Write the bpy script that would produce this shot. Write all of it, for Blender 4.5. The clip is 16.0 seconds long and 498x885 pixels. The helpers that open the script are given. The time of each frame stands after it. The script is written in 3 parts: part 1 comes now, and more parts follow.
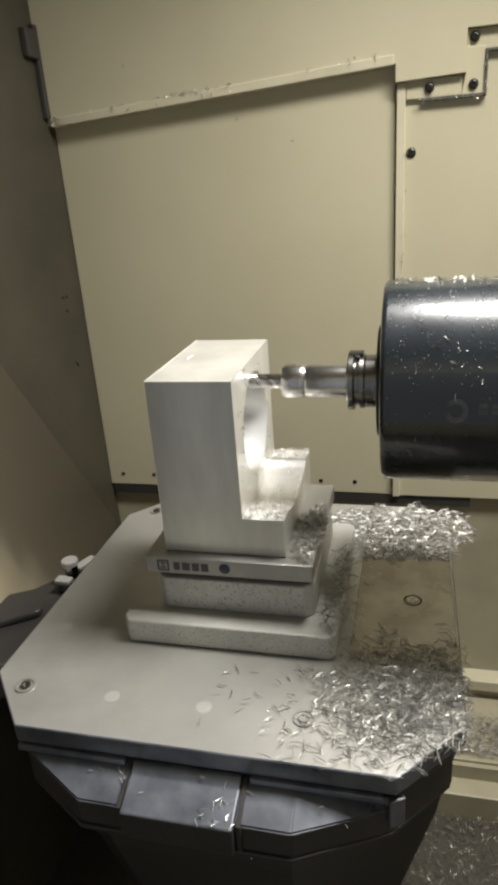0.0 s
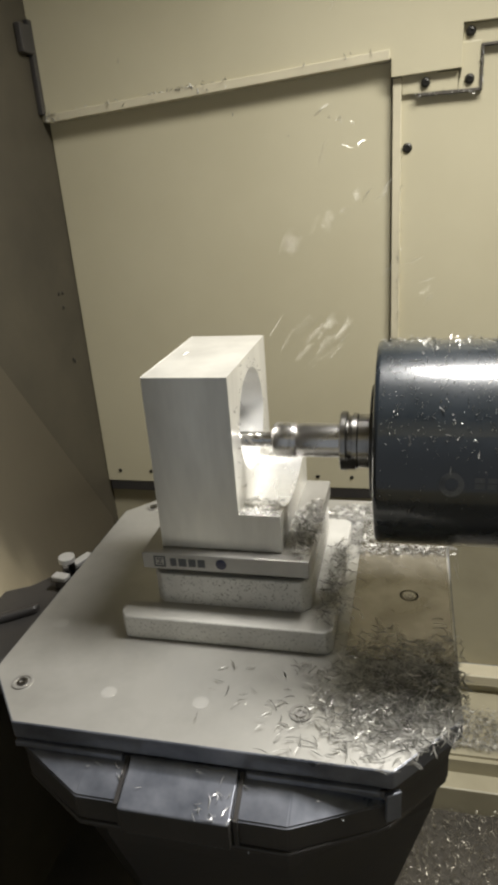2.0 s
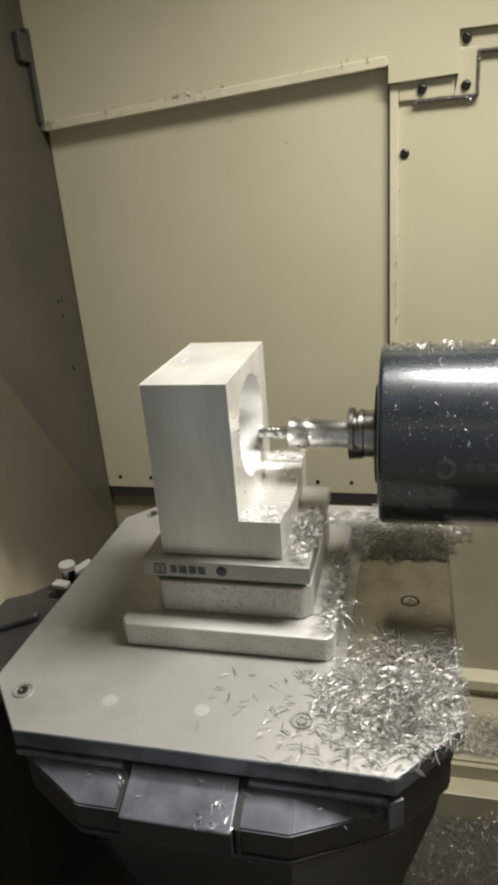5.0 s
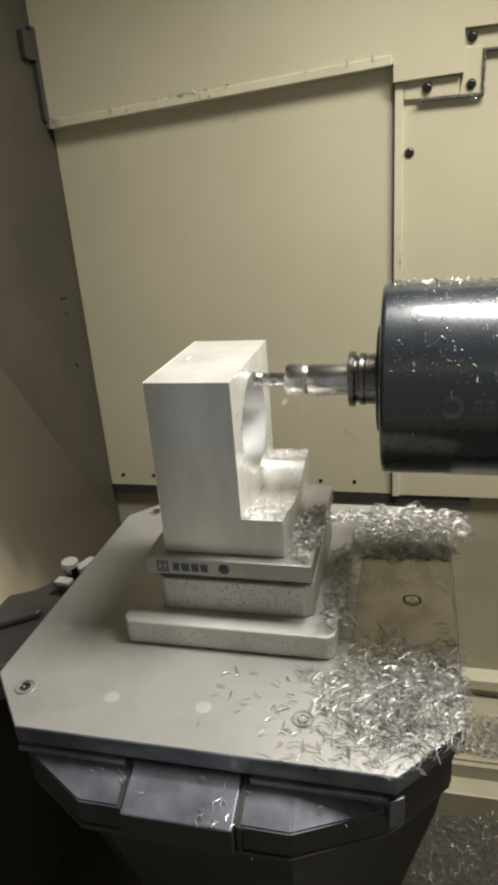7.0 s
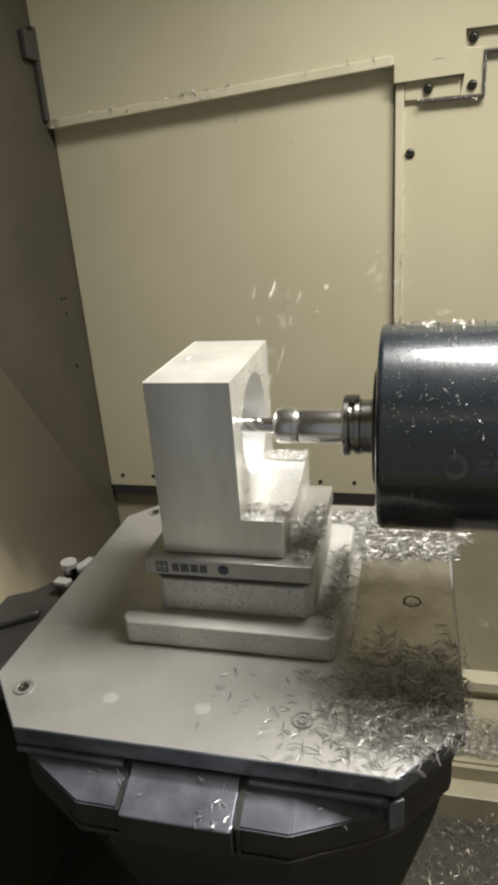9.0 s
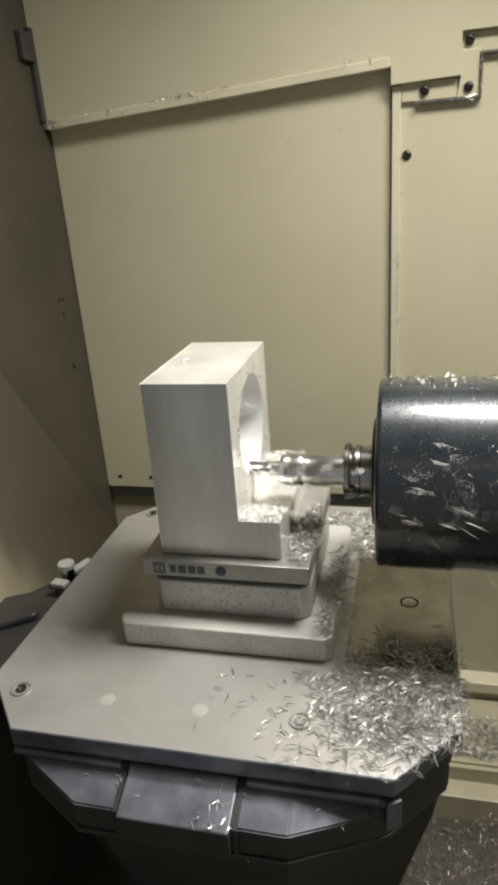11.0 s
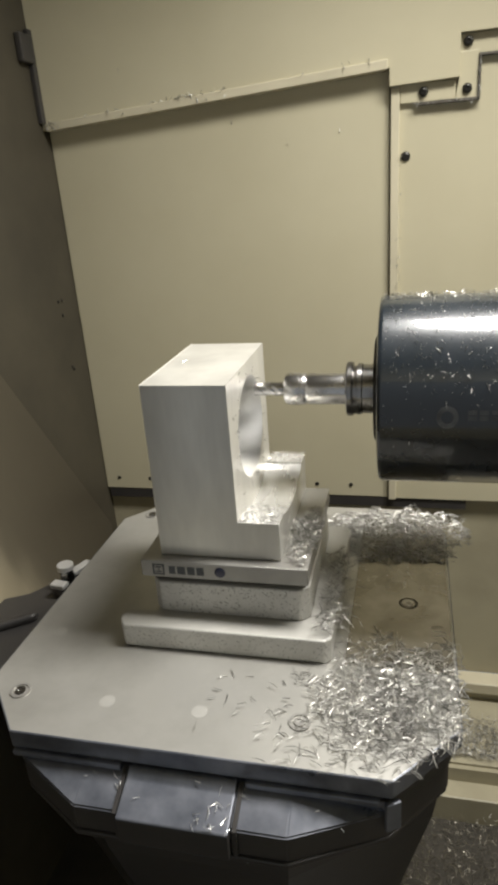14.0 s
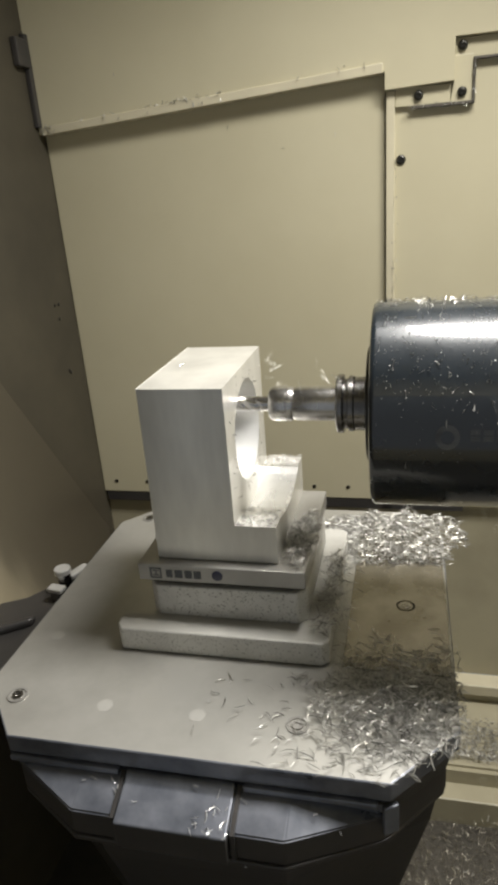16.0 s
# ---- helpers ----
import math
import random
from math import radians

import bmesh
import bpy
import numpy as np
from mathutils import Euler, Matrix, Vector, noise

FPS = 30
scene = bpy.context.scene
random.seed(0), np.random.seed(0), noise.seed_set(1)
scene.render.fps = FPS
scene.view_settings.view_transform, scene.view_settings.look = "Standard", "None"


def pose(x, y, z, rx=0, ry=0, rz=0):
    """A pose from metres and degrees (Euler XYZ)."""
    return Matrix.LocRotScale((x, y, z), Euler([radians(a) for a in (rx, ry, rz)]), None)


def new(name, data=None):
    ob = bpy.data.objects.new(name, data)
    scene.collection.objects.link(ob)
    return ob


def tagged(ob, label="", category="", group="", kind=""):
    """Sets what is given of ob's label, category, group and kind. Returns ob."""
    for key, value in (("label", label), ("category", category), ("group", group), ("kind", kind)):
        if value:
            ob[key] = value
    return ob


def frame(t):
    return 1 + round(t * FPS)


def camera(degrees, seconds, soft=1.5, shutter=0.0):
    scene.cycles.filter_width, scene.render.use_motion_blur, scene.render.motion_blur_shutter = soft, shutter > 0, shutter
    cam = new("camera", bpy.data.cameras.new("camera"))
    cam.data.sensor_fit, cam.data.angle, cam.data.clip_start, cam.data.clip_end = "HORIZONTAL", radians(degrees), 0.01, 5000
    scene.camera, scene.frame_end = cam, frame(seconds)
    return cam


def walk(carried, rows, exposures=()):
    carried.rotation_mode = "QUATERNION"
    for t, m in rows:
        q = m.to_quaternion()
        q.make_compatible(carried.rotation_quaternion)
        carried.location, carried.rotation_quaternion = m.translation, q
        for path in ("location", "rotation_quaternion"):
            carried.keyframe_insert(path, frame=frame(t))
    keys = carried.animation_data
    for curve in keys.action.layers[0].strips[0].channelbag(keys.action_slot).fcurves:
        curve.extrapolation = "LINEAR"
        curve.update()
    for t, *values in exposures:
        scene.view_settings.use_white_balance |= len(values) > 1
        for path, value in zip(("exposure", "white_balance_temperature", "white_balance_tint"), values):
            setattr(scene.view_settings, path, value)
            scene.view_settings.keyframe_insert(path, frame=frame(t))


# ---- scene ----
# ---- camera ----
cam = camera(41.22, 16.0, soft=4.0, shutter=0.16)
CAMERA_PATH = [
    (0.0, pose(0.1546, -0.5805, 0.3925, 68.315, 4.027, 13.254)),
    (0.5, pose(0.1550, -0.5805, 0.3923, 68.340, 4.037, 13.252)),
    (1.0, pose(0.1550, -0.5801, 0.3919, 68.325, 4.080, 13.258)),
    (1.5, pose(0.1554, -0.5808, 0.3918, 68.295, 4.000, 13.060)),
    (2.0, pose(0.1561, -0.5805, 0.3919, 68.003, 4.117, 13.016)),
    (2.5, pose(0.1577, -0.5798, 0.3919, 68.079, 4.457, 12.599)),
    (3.0, pose(0.1593, -0.5810, 0.3928, 68.457, 4.626, 12.168)),
    (3.5, pose(0.1578, -0.5808, 0.3933, 68.453, 4.548, 12.536)),
    (4.0, pose(0.1570, -0.5802, 0.3934, 68.454, 4.538, 12.665)),
    (6.5, pose(0.1556, -0.5804, 0.3930, 68.326, 4.240, 13.198)),
    (7.0, pose(0.1564, -0.5809, 0.3933, 68.319, 4.256, 13.220)),
    (7.5, pose(0.1563, -0.5807, 0.3926, 68.297, 4.276, 13.363)),
    (8.0, pose(0.1555, -0.5804, 0.3918, 68.318, 4.303, 13.359)),
    (8.5, pose(0.1554, -0.5803, 0.3927, 68.331, 4.214, 13.381)),
    (9.0, pose(0.1559, -0.5798, 0.3919, 68.436, 4.113, 13.250)),
    (11.5, pose(0.1562, -0.5801, 0.3923, 68.501, 4.088, 13.014)),
    (12.0, pose(0.1566, -0.5799, 0.3920, 68.523, 4.094, 13.106)),
    (12.5, pose(0.1569, -0.5808, 0.3931, 68.540, 4.042, 12.883)),
    (13.0, pose(0.1563, -0.5803, 0.3924, 68.556, 4.114, 12.907)),
    (13.5, pose(0.1564, -0.5800, 0.3925, 68.552, 4.136, 13.011)),
    (14.0, pose(0.1564, -0.5800, 0.3927, 68.571, 4.112, 12.951)),
    (14.5, pose(0.1571, -0.5797, 0.3927, 68.833, 4.210, 12.589)),
    (15.0, pose(0.1573, -0.5801, 0.3936, 68.852, 4.242, 12.504)),
    (15.5, pose(0.1581, -0.5805, 0.3942, 68.772, 4.265, 12.589)),
    (16.0, pose(0.1572, -0.5802, 0.3935, 68.766, 4.236, 12.671)),
]
walk(cam, CAMERA_PATH, exposures=[(0.0, 0.37), (16.0, 0.37)])

# ---- light ----
world = bpy.data.worlds.new("world")
scene.world = world
world.use_nodes = True
world.node_tree.nodes["Background"].inputs[0].default_value = (0.9, 0.95, 1.0, 1)
world.node_tree.nodes["Background"].inputs[1].default_value = 0.21

lamp = bpy.data.lights.new("work_light", "AREA")
lamp.shape, lamp.size, lamp.size_y = "RECTANGLE", 0.52, 0.22
lamp.energy, lamp.color, lamp.spread = 14.4, (1.0, 0.975, 0.93), radians(145)
lamp_ob = new("work_light", lamp)
lamp_ob.matrix_world = pose(0.42, 0.055, 0.945, -21, 17, 0)


# ---- materials ----
def node(nt, kind, **values):
    n = nt.nodes.new(kind)
    for k, v in values.items():
        n.inputs[k.replace("_", " ")].default_value = v
    return n


def material(name, base, rough=0.5, metal=0.0, second=None, scale=12.0, mix=(0.4, 0.65), bump=0.05, grain=180.0,
             rough_var=0.12, stretch=(1, 1, 1), coat=0.0, specks=None, speck_scale=260.0, speck_cut=0.33, spec=0.5):
    """Two scales of noise: broad stains in the colour and roughness, fine grain in the relief."""
    m = bpy.data.materials.new(name)
    m.use_nodes = True
    nt = m.node_tree
    b = nt.nodes["Principled BSDF"]
    b.inputs["Metallic"].default_value = metal
    b.inputs["Coat Weight"].default_value = coat
    b.inputs["Specular IOR Level"].default_value = spec
    tc = nt.nodes.new("ShaderNodeTexCoord")
    mp = nt.nodes.new("ShaderNodeMapping")
    mp.inputs["Scale"].default_value = stretch
    nt.links.new(tc.outputs["Object"], mp.inputs[0])
    n1 = node(nt, "ShaderNodeTexNoise", Scale=scale, Detail=5.0, Roughness=0.6)
    nt.links.new(mp.outputs[0], n1.inputs["Vector"])
    ramp = nt.nodes.new("ShaderNodeValToRGB")
    ramp.color_ramp.elements[0].position, ramp.color_ramp.elements[1].position = mix
    ramp.color_ramp.elements[0].color = (*base, 1)
    ramp.color_ramp.elements[1].color = (*(second or [c * 0.85 for c in base]), 1)
    nt.links.new(n1.outputs["Fac"], ramp.inputs[0])
    colour = ramp.outputs[0]
    n2 = node(nt, "ShaderNodeTexNoise", Scale=grain, Detail=3.0)
    nt.links.new(mp.outputs[0], n2.inputs["Vector"])
    if specks:
        n3 = node(nt, "ShaderNodeTexNoise", Scale=speck_scale, Detail=3.0)
        nt.links.new(tc.outputs["Object"], n3.inputs["Vector"])
        r3 = nt.nodes.new("ShaderNodeValToRGB")
        r3.color_ramp.elements[0].position, r3.color_ramp.elements[1].position = speck_cut - 0.03, speck_cut
        nt.links.new(n3.outputs["Fac"], r3.inputs[0])
        mx = nt.nodes.new("ShaderNodeMix")
        mx.data_type = "RGBA"
        mx.inputs[6].default_value = (*specks, 1)
        nt.links.new(r3.outputs[0], mx.inputs[0])
        nt.links.new(colour, mx.inputs[7])
        colour = mx.outputs[2]
    nt.links.new(colour, b.inputs["Base Color"])
    rr = nt.nodes.new("ShaderNodeMapRange")
    rr.inputs["To Min"].default_value = max(rough - rough_var, 0.02)
    rr.inputs["To Max"].default_value = min(rough + rough_var, 1.0)
    nt.links.new(n1.outputs["Fac"], rr.inputs[0])
    nt.links.new(rr.outputs[0], b.inputs["Roughness"])
    if bump:
        bp = node(nt, "ShaderNodeBump", Strength=bump, Distance=0.001)
        nt.links.new(n2.outputs["Fac"], bp.inputs["Height"])
        nt.links.new(bp.outputs[0], b.inputs["Normal"])
    return m


TAN = material("tan_enamel", (0.53, 0.488, 0.345), 0.38, second=(0.49, 0.448, 0.31), scale=3.0, bump=0.04, grain=90)
TAN_SIDE = material("tan_enamel_dark", (0.40, 0.365, 0.255), 0.45, second=(0.30, 0.27, 0.185), scale=4.0, bump=0.05, grain=90)
SIDE = material("dark_brown_steel", (0.062, 0.054, 0.038), 0.5, second=(0.042, 0.037, 0.027), scale=3.5, bump=0.05, grain=90, spec=0.25)
PAINTED_SHADE = material("shade_graded_enamel", (0.42, 0.37, 0.255), 0.45, second=(0.33, 0.285, 0.19), scale=4.0, bump=0.05, grain=90)


def vary_islands(m, low, high):
    """Each chip of a heap has a brightness of its own: some oily and dark, some freshly cut."""
    nt = m.node_tree
    b = nt.nodes["Principled BSDF"]
    under = b.inputs["Base Color"].links[0].from_socket
    geo = nt.nodes.new("ShaderNodeNewGeometry")
    rng = nt.nodes.new("ShaderNodeMapRange")
    rng.inputs["To Min"].default_value, rng.inputs["To Max"].default_value = low, high
    nt.links.new(geo.outputs["Random Per Island"], rng.inputs[0])
    mul = nt.nodes.new("ShaderNodeVectorMath")
    mul.operation = "SCALE"
    nt.links.new(under, mul.inputs[0])
    nt.links.new(rng.outputs[0], mul.inputs["Scale"])
    nt.links.new(mul.outputs[0], b.inputs["Base Color"])


def shade_gradient(m, dark, start, end, slant):
    """Paints shade into a sheet's colour, dark at its upper edge, tan below."""
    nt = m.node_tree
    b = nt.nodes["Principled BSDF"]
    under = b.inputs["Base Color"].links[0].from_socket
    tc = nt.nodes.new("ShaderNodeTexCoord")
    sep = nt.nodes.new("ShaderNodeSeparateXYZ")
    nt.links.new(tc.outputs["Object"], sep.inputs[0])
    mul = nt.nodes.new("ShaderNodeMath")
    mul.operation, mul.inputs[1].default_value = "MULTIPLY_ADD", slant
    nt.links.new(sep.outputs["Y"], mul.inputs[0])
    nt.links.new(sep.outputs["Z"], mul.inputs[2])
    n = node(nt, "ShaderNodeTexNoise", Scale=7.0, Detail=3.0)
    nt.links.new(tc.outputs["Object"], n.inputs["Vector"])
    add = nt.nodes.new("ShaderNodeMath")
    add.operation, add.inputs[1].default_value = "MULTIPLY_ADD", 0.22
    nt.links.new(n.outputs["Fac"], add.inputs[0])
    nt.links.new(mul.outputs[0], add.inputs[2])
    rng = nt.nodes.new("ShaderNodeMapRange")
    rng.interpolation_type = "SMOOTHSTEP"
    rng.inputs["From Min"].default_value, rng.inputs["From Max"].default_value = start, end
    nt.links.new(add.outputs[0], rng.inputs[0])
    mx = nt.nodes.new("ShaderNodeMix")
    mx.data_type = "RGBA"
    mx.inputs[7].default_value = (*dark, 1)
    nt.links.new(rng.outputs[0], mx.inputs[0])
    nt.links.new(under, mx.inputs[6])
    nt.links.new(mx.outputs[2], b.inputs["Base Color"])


# the corner's soft shade edge, put into the enamel's colour
shade_gradient(PAINTED_SHADE, (0.060, 0.051, 0.035), -0.10, 0.24, 1.5)
TAN_EDGE = material("tan_enamel_edge", (0.58, 0.53, 0.385), 0.4, scale=8.0, bump=0.03)
SEAM = material("dark_rubber_seal", (0.085, 0.075, 0.058), 0.6, scale=20.0)
# tall dark blotches paint the reflections in the block's front into its colour
ALU = material("fresh_aluminium", (0.86, 0.845, 0.785), 0.33, 0.6, second=(0.52, 0.505, 0.465), scale=11.0, mix=(0.36, 0.70), bump=0.06, grain=400, stretch=(1, 1, 0.25))
ALU_CUT = material("milled_aluminium", (0.78, 0.775, 0.75), 0.27, 0.7, second=(0.66, 0.655, 0.63), scale=45.0, bump=0.08, grain=420, stretch=(1, 0.2, 1))
BORED = material("fine_bored_aluminium", (0.92, 0.915, 0.89), 0.30, 0.6, second=(0.84, 0.835, 0.815), scale=30.0, bump=0.02, grain=500, rough_var=0.05)
CHIP = material("aluminium_chip", (0.62, 0.61, 0.57), 0.42, 0.85, second=(0.42, 0.41, 0.385), scale=60.0, bump=0.0)
vary_islands(CHIP, 0.3, 1.25)
DULL = material("dull_wet_chip", (0.46, 0.43, 0.35), 0.35, 0.8, second=(0.22, 0.205, 0.165), scale=60.0, bump=0.0)
FLY = material("fresh_chip", (0.90, 0.88, 0.80), 0.45, 0.1, second=(0.82, 0.80, 0.73), scale=60.0, bump=0.0)
PALLET = material("ground_steel_pallet", (0.46, 0.45, 0.415), 0.34, 0.6, second=(0.35, 0.34, 0.31), scale=8.0, bump=0.03, grain=220, rough_var=0.16)
STAIN_SHADE = material("oily_shaded_steel", (0.225, 0.205, 0.165), 0.2, 0.7, second=(0.35, 0.325, 0.275), scale=22.0, bump=0.05, grain=220, rough_var=0.14)
VISE = material("satin_vise_steel", (0.36, 0.35, 0.325), 0.36, 0.6, second=(0.29, 0.28, 0.26), scale=14.0, bump=0.05, grain=500)
PITTED = material("pitted_pale_casting", (0.56, 0.55, 0.51), 0.5, 0.25, second=(0.45, 0.44, 0.405), scale=18.0, bump=0.25, grain=260,
                  specks=(0.23, 0.22, 0.195), speck_scale=480.0, speck_cut=0.398)
PALE = material("pale_casting_top", (0.45, 0.44, 0.405), 0.48, 0.25, second=(0.38, 0.37, 0.34), scale=18.0, bump=0.08, grain=260)
PALE_DISC = material("pale_steel_disc", (0.47, 0.46, 0.425), 0.36, 0.5, second=(0.44, 0.43, 0.40), scale=40.0, bump=0.03)
INK = material("dark_engraving", (0.055, 0.06, 0.065), 0.5, scale=60.0)
BLUE = material("blue_stud", (0.013, 0.014, 0.045), 0.3, scale=60.0, coat=0.4)
BLACK = material("black_spindle_enamel", (0.009, 0.013, 0.017), 0.28, 0.0, second=(0.015, 0.020, 0.026), scale=14.0, bump=0.02, grain=150, rough_var=0.06, coat=1.0)
BLACK.node_tree.nodes["Principled BSDF"].inputs["Coat IOR"].default_value = 1.5
BLACK.node_tree.nodes["Principled BSDF"].inputs["Coat Roughness"].default_value = 0.06
LOGO = material("faded_grey_print", (0.14, 0.145, 0.15), 0.3, second=(0.06, 0.063, 0.067), scale=70.0)
CHROME = material("polished_tool_steel", (0.68, 0.67, 0.66), 0.27, 1.0, second=(0.50, 0.49, 0.48), scale=18.0, bump=0.02, rough_var=0.06)
DARKSTEEL = material("dark_oiled_steel", (0.36, 0.35, 0.335), 0.26, 1.0, second=(0.12, 0.115, 0.11), scale=25.0, bump=0.04)
CARBIDE = material("carbide", (0.55, 0.54, 0.53), 0.2, 1.0, scale=40.0, bump=0.0)
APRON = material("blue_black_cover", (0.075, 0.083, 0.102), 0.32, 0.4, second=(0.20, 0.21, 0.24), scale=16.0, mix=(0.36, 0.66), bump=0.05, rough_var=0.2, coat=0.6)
SUMP = material("oily_black_casting", (0.038, 0.036, 0.035), 0.38, 0.1, second=(0.055, 0.050, 0.045), scale=10.0, bump=0.1)
FLOOR = material("oily_sump_floor", (0.065, 0.057, 0.044), 0.45, 0.1, second=(0.045, 0.04, 0.031), scale=12.0, bump=0.2)
STEEL_PIN = material("bright_pin_steel", (0.62, 0.61, 0.58), 0.36, 0.4, scale=30.0, bump=0.03)
SCREW = material("black_oxide_screw", (0.05, 0.048, 0.042), 0.35, 0.7, scale=60.0)


# ---- shape helpers ----
def part(name, bm, mat, parent=None, label="", smooth=False):
    me = bpy.data.meshes.new(name)
    bmesh.ops.recalc_face_normals(bm, faces=bm.faces)
    if smooth:
        for f in bm.faces:
            f.smooth = True
    bm.to_mesh(me)
    bm.free()
    me.materials.append(mat)
    ob = new(name, me)
    if smooth:
        me.set_sharp_from_angle(angle=radians(35))
    if parent:
        ob.parent = parent
    if label:
        ob["label"] = label
    return ob


def thing(name, label, category, at=(0, 0, 0), group="", kind=""):
    ob = new(name)
    ob.location = at
    ob.empty_display_size = 0.01
    return tagged(ob, label, category, group, kind)


def box(x0, x1, y0, y1, z0, z1, bevel=0.0, bm=None, seg=2):
    own = bm is None
    bm = bm or bmesh.new()
    r = bmesh.ops.create_cube(bm, size=1, matrix=Matrix.LocRotScale(((x0 + x1) / 2, (y0 + y1) / 2, (z0 + z1) / 2), None, (x1 - x0, y1 - y0, z1 - z0)))
    if bevel:
        es = list({e for v in r["verts"] for e in v.link_edges})
        bmesh.ops.bevel(bm, geom=es, offset=bevel, segments=seg, affect="EDGES", profile=0.5)
    return bm


def prism(outline, axis, a, b, bevel=0.0, seg=2):
    """Extrude an outline of 2D points along an axis from a to b."""
    put = {"x": lambda u, v, w: (w, u, v), "y": lambda u, v, w: (u, w, v), "z": lambda u, v, w: (u, v, w)}[axis]
    bm = bmesh.new()
    n = len(outline)
    lo = [bm.verts.new(put(u, v, a)) for u, v in outline]
    hi = [bm.verts.new(put(u, v, b)) for u, v in outline]
    bm.faces.new(lo)
    bm.faces.new(hi)
    for i in range(n):
        bm.faces.new((lo[i], lo[(i + 1) % n], hi[(i + 1) % n], hi[i]))
    bmesh.ops.recalc_face_normals(bm, faces=bm.faces)
    if bevel:
        bmesh.ops.bevel(bm, geom=list(bm.edges), offset=bevel, segments=seg, affect="EDGES", profile=0.5)
    return bm


def turned(profile, steps=64, axis="x", bm=None, centre=(0, 0, 0)):
    """A lathe-turned solid from (along, radius) pairs."""
    bm = bm or bmesh.new()
    rings = []
    for s, r in profile:
        ring = []
        for i in range(steps):
            a = 2 * math.pi * i / steps
            c, d = max(r, 1e-5) * math.cos(a), max(r, 1e-5) * math.sin(a)
            co = {"x": (s, c, d), "y": (c, s, d), "z": (c, d, s)}[axis]
            ring.append(bm.verts.new([k + o for k, o in zip(co, centre)]))
        rings.append(ring)
    for p, q in zip(rings, rings[1:]):
        for i in range(steps):
            j = (i + 1) % steps
            bm.faces.new((p[i], p[j], q[j], q[i]))
    bm.faces.new(rings[0])
    bm.faces.new(rings[-1])
    return bm


def chamfered(x0, x1, y0, y1, c):
    cx, cy = c
    return [(x0 + cx, y0), (x1 - cx, y0), (x1, y0 + cy), (x1, y1 - cy), (x1 - cx, y1), (x0 + cx, y1), (x0, y1 - cy), (x0, y0 + cy)]


def chip_geometry(rng, spots, long=(0.006, 0.014), wide=(0.0005, 0.0010)):
    """Curled slivers of metal: three-sided, bent and tapered. spots: (place, lean)."""
    verts, faces = [], []
    for place, lean in spots:
        ln, wd = rng.uniform(*long), rng.uniform(*wide)
        bend, side = rng.uniform(0.05, 0.6), rng.uniform(-0.7, 0.7)
        turn = Euler((rng.uniform(-lean, lean), rng.uniform(-lean, lean), rng.uniform(0, 6.283))).to_matrix()
        base = len(verts)
        for i, s in enumerate((-0.5, -0.17, 0.17, 0.5)):
            w = wd * (0.55 if abs(s) > 0.4 else 1.0)
            x, z = s * ln, -bend * ln * s * s
            tw = s * 1.2
            for k, h in ((-0.5, 0), (0.5, 0), (0, 0.5)):
                y, zz = k * w * math.cos(tw) + side * ln * s * s, z + k * w * math.sin(tw) + h * w
                v = turn @ Vector((x, y, zz + bend * ln * 0.12))
                verts.append((place[0] + v.x, place[1] + v.y, place[2] + v.z))
            if i:
                b = base + 3 * i
                for k in range(3):
                    m = (k + 1) % 3
                    faces.append((b - 3 + k, b - 3 + m, b + m, b + k))
        faces.append((base, base + 2, base + 1))
        faces.append((base + 9, base + 10, base + 11))
    return verts, faces


def chip_mesh(name, rng, spots, mat=None, **kw):
    me = bpy.data.meshes.new(name)
    v, f = chip_geometry(rng, spots, **kw)
    me.from_pydata(v, [], f)
    me.materials.append(mat or CHIP)
    return me


def screw_head(name, parent, x, y, z, r=0.007, mat=SCREW, tall=1.0):
    """Button head with a hexagon socket, facing the camera side (-y)."""
    bm = turned([(0.0, r), (-0.0015 * tall, r), (-0.0035 * tall, r * 0.8), (-0.0045 * tall, r * 0.5), (-0.0045 * tall, r * 0.45), (-0.0025 * tall, r * 0.42)], 20, "y")
    ob = part(name, bm, mat, parent, smooth=True)
    ob.location = (x, y, z)
    return ob


# ---- the machine's enclosure ----
WALL = 0.45
DOOR_L, DOOR_R, DOOR_Z = -0.3905, 0.1235, -0.119


